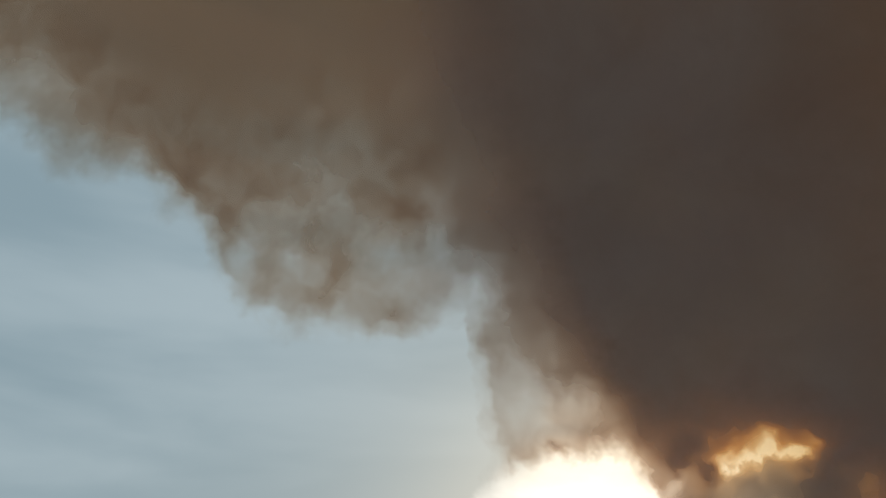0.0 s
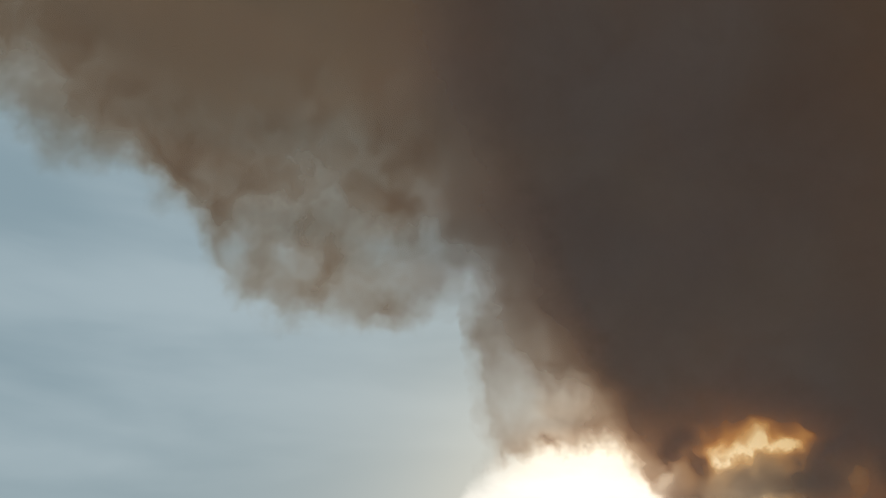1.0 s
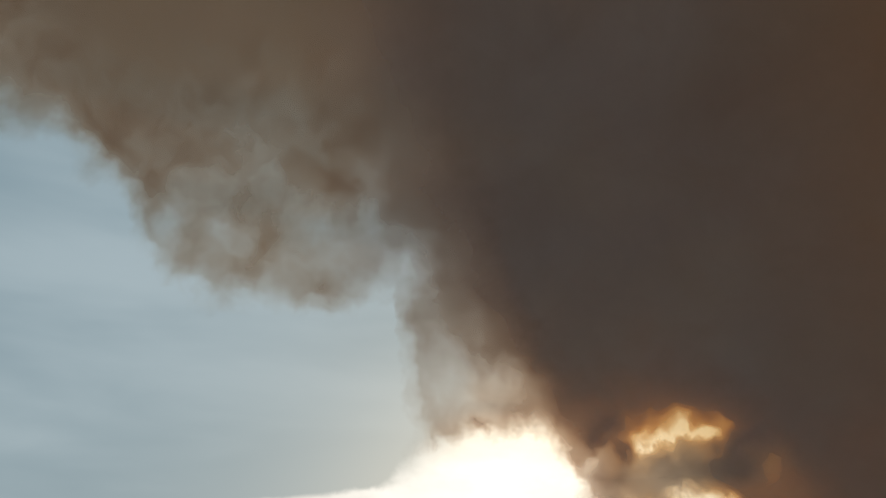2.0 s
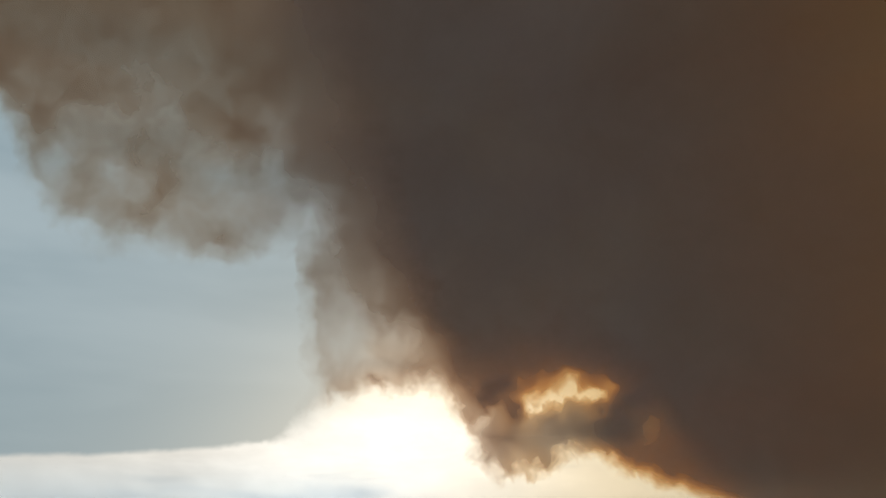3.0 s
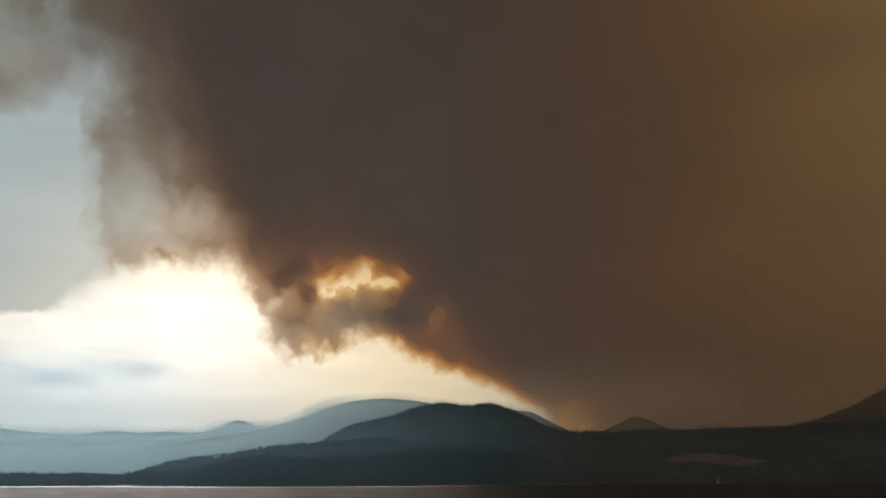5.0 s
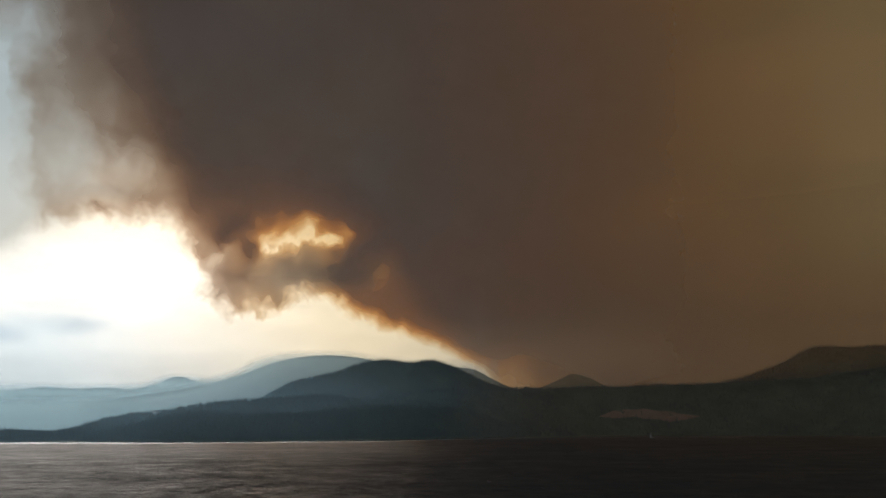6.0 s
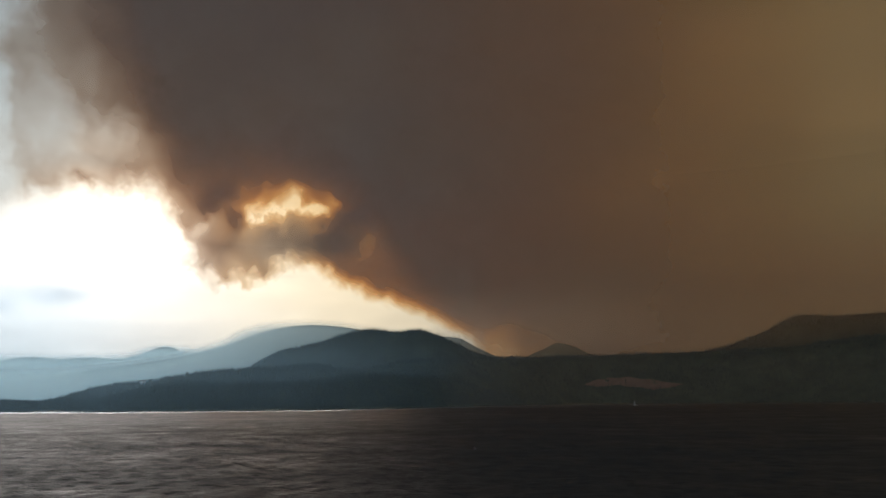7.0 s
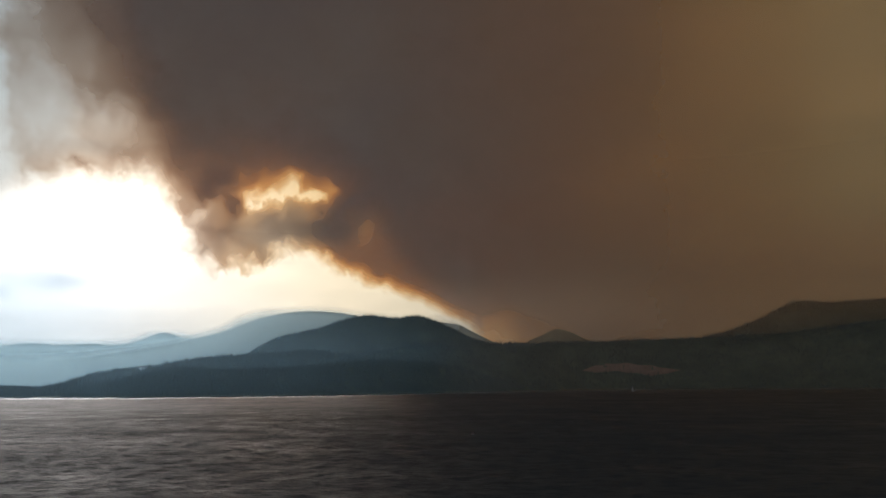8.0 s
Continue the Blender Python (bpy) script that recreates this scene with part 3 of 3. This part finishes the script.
PLUME = build_smoke()
# distance haze is put into see-through tinted sheets standing before each range
DEEP, PALE_BLUE = (0.47, 0.76, 1.0), (0.72, 0.94, 1.0)      # tints of the near and the far haze sheets, the near one bluer
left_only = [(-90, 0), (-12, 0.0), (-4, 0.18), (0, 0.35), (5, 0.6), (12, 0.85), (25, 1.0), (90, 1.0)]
build_haze("haze_sheet", haze_material("lake_haze", DEEP, 0.19, left_only, 1.5, 6.0), 1380, -14, 60, 160, "thin blue haze over the water before the far shore")
build_haze("haze_sheet", haze_material("smoky_haze", (0.80, 0.72, 0.66), 0.07, [(-90, 1.0), (-8, 1.0), (-3, 0.85), (0, 0.35), (3, 0), (90, 0)], 2.0, 6.0), 1440, -70, 3, 170, "thin brownish haze over the water before the far shore")
build_haze("haze_sheet", haze_material("thin_haze", DEEP, 0.235, left_only, 3.5, 8.5), 2500, -14, 60, 420, "thin blue haze in front of the middle hill")
build_haze("haze_sheet", haze_material("blue_haze", PALE_BLUE, 0.94, left_only, -0.7, 0.3, None, [(-90, 5), (-3, 5), (4, 5.2), (10, 5.7), (16, 4.2), (22, 2.8), (30, 2.2), (90, 2)]), 3240, -3, 60, 640, "pale blue haze before the distant mountain")
build_haze("haze_sheet", haze_material("far_haze", PALE_BLUE, 0.95, [(-90, 0), (8, 0), (15, 0.9), (25, 1), (90, 1)], -0.6, 0.25, None, [(-90, 3), (14, 3.2), (17, 3.6), (19.5, 3.9), (22, 3.3), (30, 3.1), (90, 3)]), 4090, 8, 60, 720, "pale blue haze before the farthest ridge")
build_haze("haze_sheet", haze_material("spur_haze", DEEP, 0.15, [(-90, 0), (-7, 0), (-2, 0.45), (5, 0.9), (23, 1), (26, 0), (90, 0)], 0.6, 4.2), [(az, d + 50) for az, d in lake_spur.dist], -7, 26, 190, "thin blue haze between the lakeside slopes")
right_only = [(-90, 1), (-26, 1.0), (-20, 0.75), (-12, 0.4), (-7, 0.12), (-4, 0.0), (90, 0)]
veil(haze_material("brown_haze", (0.80, 0.70, 0.56), 0.24, right_only, 7.0, 15.0, (1.0, 5.0)), 3190, -70, -4, 900, "brown smoke drifting across the wooded slope")
base_only = [(-90, 0), (-22, 0.0), (-14, 0.6), (-10, 1.0), (-4, 1.0), (-0.5, 0.75), (1.0, 0.3), (2.5, 0.0), (90, 0)]
veil(haze_material("tan_haze", (0.78, 0.64, 0.48), 0.24, base_only, 4.5, 9.0), 3120, -24, 2.5, 700, "tan smoke pouring over the burning slope")


# ---- field, house, boat and buoy -------------------------------------------
def part(name, bm, mat, parent, label=""):
    me = bpy.data.meshes.new(name)
    bm.to_mesh(me)
    bm.free()
    me.materials.append(mat)
    ob = new(name, me)
    ob.parent = parent
    return tagged(ob, label)


def build_field():
    az, v = np.linspace(-17.6, -9.2, 120), np.linspace(-0.99, 0.0, 160)
    A, V = np.meshgrid(az, v, indexing="ij")
    R = near_ridge.reach(A, V)
    Z = near_ridge.height(A, R)
    inside = clearing(A, R, Z)
    co = polar(A, R, Z + 0.6).reshape(-1, 3)
    idx = np.arange(A.size).reshape(A.shape)
    q = np.stack([idx[:-1, :-1], idx[:-1, 1:], idx[1:, 1:], idx[1:, :-1]], -1)
    q = q[inside[:-1, :-1] & inside[1:, 1:]]
    used, back = np.unique(q, return_inverse=True)
    ob = from_arrays("field", co[used], back.reshape(-1, 4), FIELD)
    tagged(ob, "dry reddish-brown field cleared in the forest", "field", kind="structure")


def plain(name, colour, rough=0.7):
    m, t, b = material(name)
    n = cloud(E(t, position(t)), 1.5, 4.0) + 0.5
    t.links.new(mix(n.step(0.3, 0.7), tuple(c * 0.85 for c in colour), colour).socket, b.inputs["Base Color"])
    b.inputs["Roughness"].default_value = rough
    return m


def block(sx, sy, sz, z=0.0, bevel=0.0):
    bm = bmesh.new()
    bmesh.ops.create_cube(bm, size=1.0)
    bmesh.ops.scale(bm, vec=(sx, sy, sz), verts=bm.verts)
    bmesh.ops.translate(bm, vec=(0, 0, z + sz / 2), verts=bm.verts)
    if bevel:
        bmesh.ops.bevel(bm, geom=bm.edges[:], offset=bevel, segments=2, affect="EDGES")
    return bm


def prism(points, y0, y1):
    """A shape in the x-z plane drawn out from y0 to y1."""
    bm = bmesh.new()
    a = [bm.verts.new((x, y0, z)) for x, z in points]
    b = [bm.verts.new((x, y1, z)) for x, z in points]
    bm.faces.new(a)
    bm.faces.new(b[::-1])
    for k in range(len(a)):
        n = (k + 1) % len(a)
        bm.faces.new((a[k], b[k], b[n], a[n]))
    bmesh.ops.recalc_face_normals(bm, faces=bm.faces)
    return bm


def rod(radius, length, z=0.0, top=None):
    bm = bmesh.new()
    bmesh.ops.create_cone(bm, cap_ends=True, segments=12, radius1=radius, radius2=radius if top is None else top, depth=length)
    bmesh.ops.translate(bm, vec=(0, 0, z + length / 2), verts=bm.verts)
    return bm


def build_house():
    a = np.array(20.75)
    r = near_ridge.reach(a, np.linspace(-0.98, 0, 300))
    z = near_ridge.height(np.full(300, 20.75), r)
    k = int(np.argmin(np.abs((z + 4 - 13) / r - math.tan(radians(1.38)))))
    house = tagged(new("house"), "small pale house with a grey roof among trees", "house")
    house.location = Vector(polar(a, r[k], z[k]))
    house.rotation_euler = (0, 0, radians(20.75))
    part("foundation", block(14.4, 9.4, 5.0, -4.0), STONE, house)
    part("wall", block(14, 9, 5.0, 1.0, 0.05), PALE, house)
    part("roof", prism([(-7.8, 5.9), (7.8, 5.9), (7.8, 6.2), (4.5, 9.2), (-4.5, 9.2), (-7.8, 6.2)], -5.2, 5.2), STONE, house)
    for x in (-4.5, -1.5, 1.5, 4.5):
        w = part("window", block(1.4, 0.12, 1.5), DARK, house)
        w.location = (x, -4.52, 2.9)
    d = part("door", block(1.1, 0.14, 2.1), DARK, house)
    d.location = (0, -4.53, 1.0)


def hull(length, beam, depth):
    bm = bmesh.new()
    rings = []
    for k in range(9):
        u = k / 8
        w = beam / 2 * math.sin(math.pi * min(0.5, 0.16 + u * 0.5)) * (1 - u ** 3.2)
        w = max(w, 0.02)
        sheer = depth * (0.75 + 0.35 * u * u)
        rings.append([bm.verts.new((length * (u - 0.5), w * c, h)) for c, h in ((-1, sheer), (-0.85, 0.25 * depth), (0, -0.25 * depth), (0.85, 0.25 * depth), (1, sheer))])
    for p, q in zip(rings, rings[1:]):
        for k in range(4):
            bm.faces.new((p[k], p[k + 1], q[k + 1], q[k]))
        bm.faces.new((p[4], p[0], q[0], q[4]))
    bm.faces.new(rings[0])
    bm.faces.new(rings[-1][::-1])
    bmesh.ops.recalc_face_normals(bm, faces=bm.faces)
    return bm


def build_sailboat():
    boat = tagged(new("sailboat"), "small pale sailing boat moored off the far shore", "boat")
    boat.location = toward(-13.4, 0, 1750)
    boat.rotation_euler = (0, 0, radians(-5))
    part("hull", hull(9.5, 3.0, 1.3), GREY, boat)
    part("cabin", block(3.4, 1.9, 0.8, 1.1, 0.12), GREY, boat)
    part("mast", rod(0.09, 12.5, 1.0, 0.05), STEEL, boat)
    b = part("boom", rod(0.07, 4.0), STEEL, boat)
    b.matrix_local = pose(0, 0, 2.4, 0, -90, 0)
    part("sail", prism([(-0.15, 2.6), (-3.8, 2.6), (-2.4, 6.0), (-0.15, 12.0)], -0.03, 0.03), GREY, boat, "pale grey mainsail")


def build_buoy():
    buoy = tagged(new("mooring_buoy"), "dark red mooring buoy floating on the lake", "buoy")
    buoy.location = toward(-2.12, 0, 221) + Vector((0, 0, -0.15))
    bm = bmesh.new()
    bmesh.ops.create_uvsphere(bm, u_segments=20, v_segments=12, radius=0.55)
    bmesh.ops.scale(bm, vec=(1, 1, 0.75), verts=bm.verts)
    bmesh.ops.translate(bm, vec=(0, 0, 0.25), verts=bm.verts)
    part("float", bm, RED, buoy)
    part("band", rod(0.555, 0.12, 0.2), STONE, buoy, "grey waterline band")
    part("post", rod(0.05, 0.55, 0.6), RED, buoy)
    part("ring", rod(0.14, 0.06, 1.1), RED, buoy)


FIELD = earth_material("dry_field", (0.10, 0.062, 0.048), (0.16, 0.098, 0.072), 0.03)
PALE, DARK, STONE = plain("pale_paint", (0.72, 0.72, 0.70)), plain("dark_glass", (0.03, 0.035, 0.04), 0.2), plain("grey_stone", (0.28, 0.27, 0.26))
GREY = plain("weathered_canvas", (0.24, 0.235, 0.23))
STEEL, RED = plain("grey_metal", (0.45, 0.45, 0.46), 0.4), plain("red_paint", (0.06, 0.02, 0.018), 0.6)
build_field()
build_house()
build_sailboat()
build_buoy()
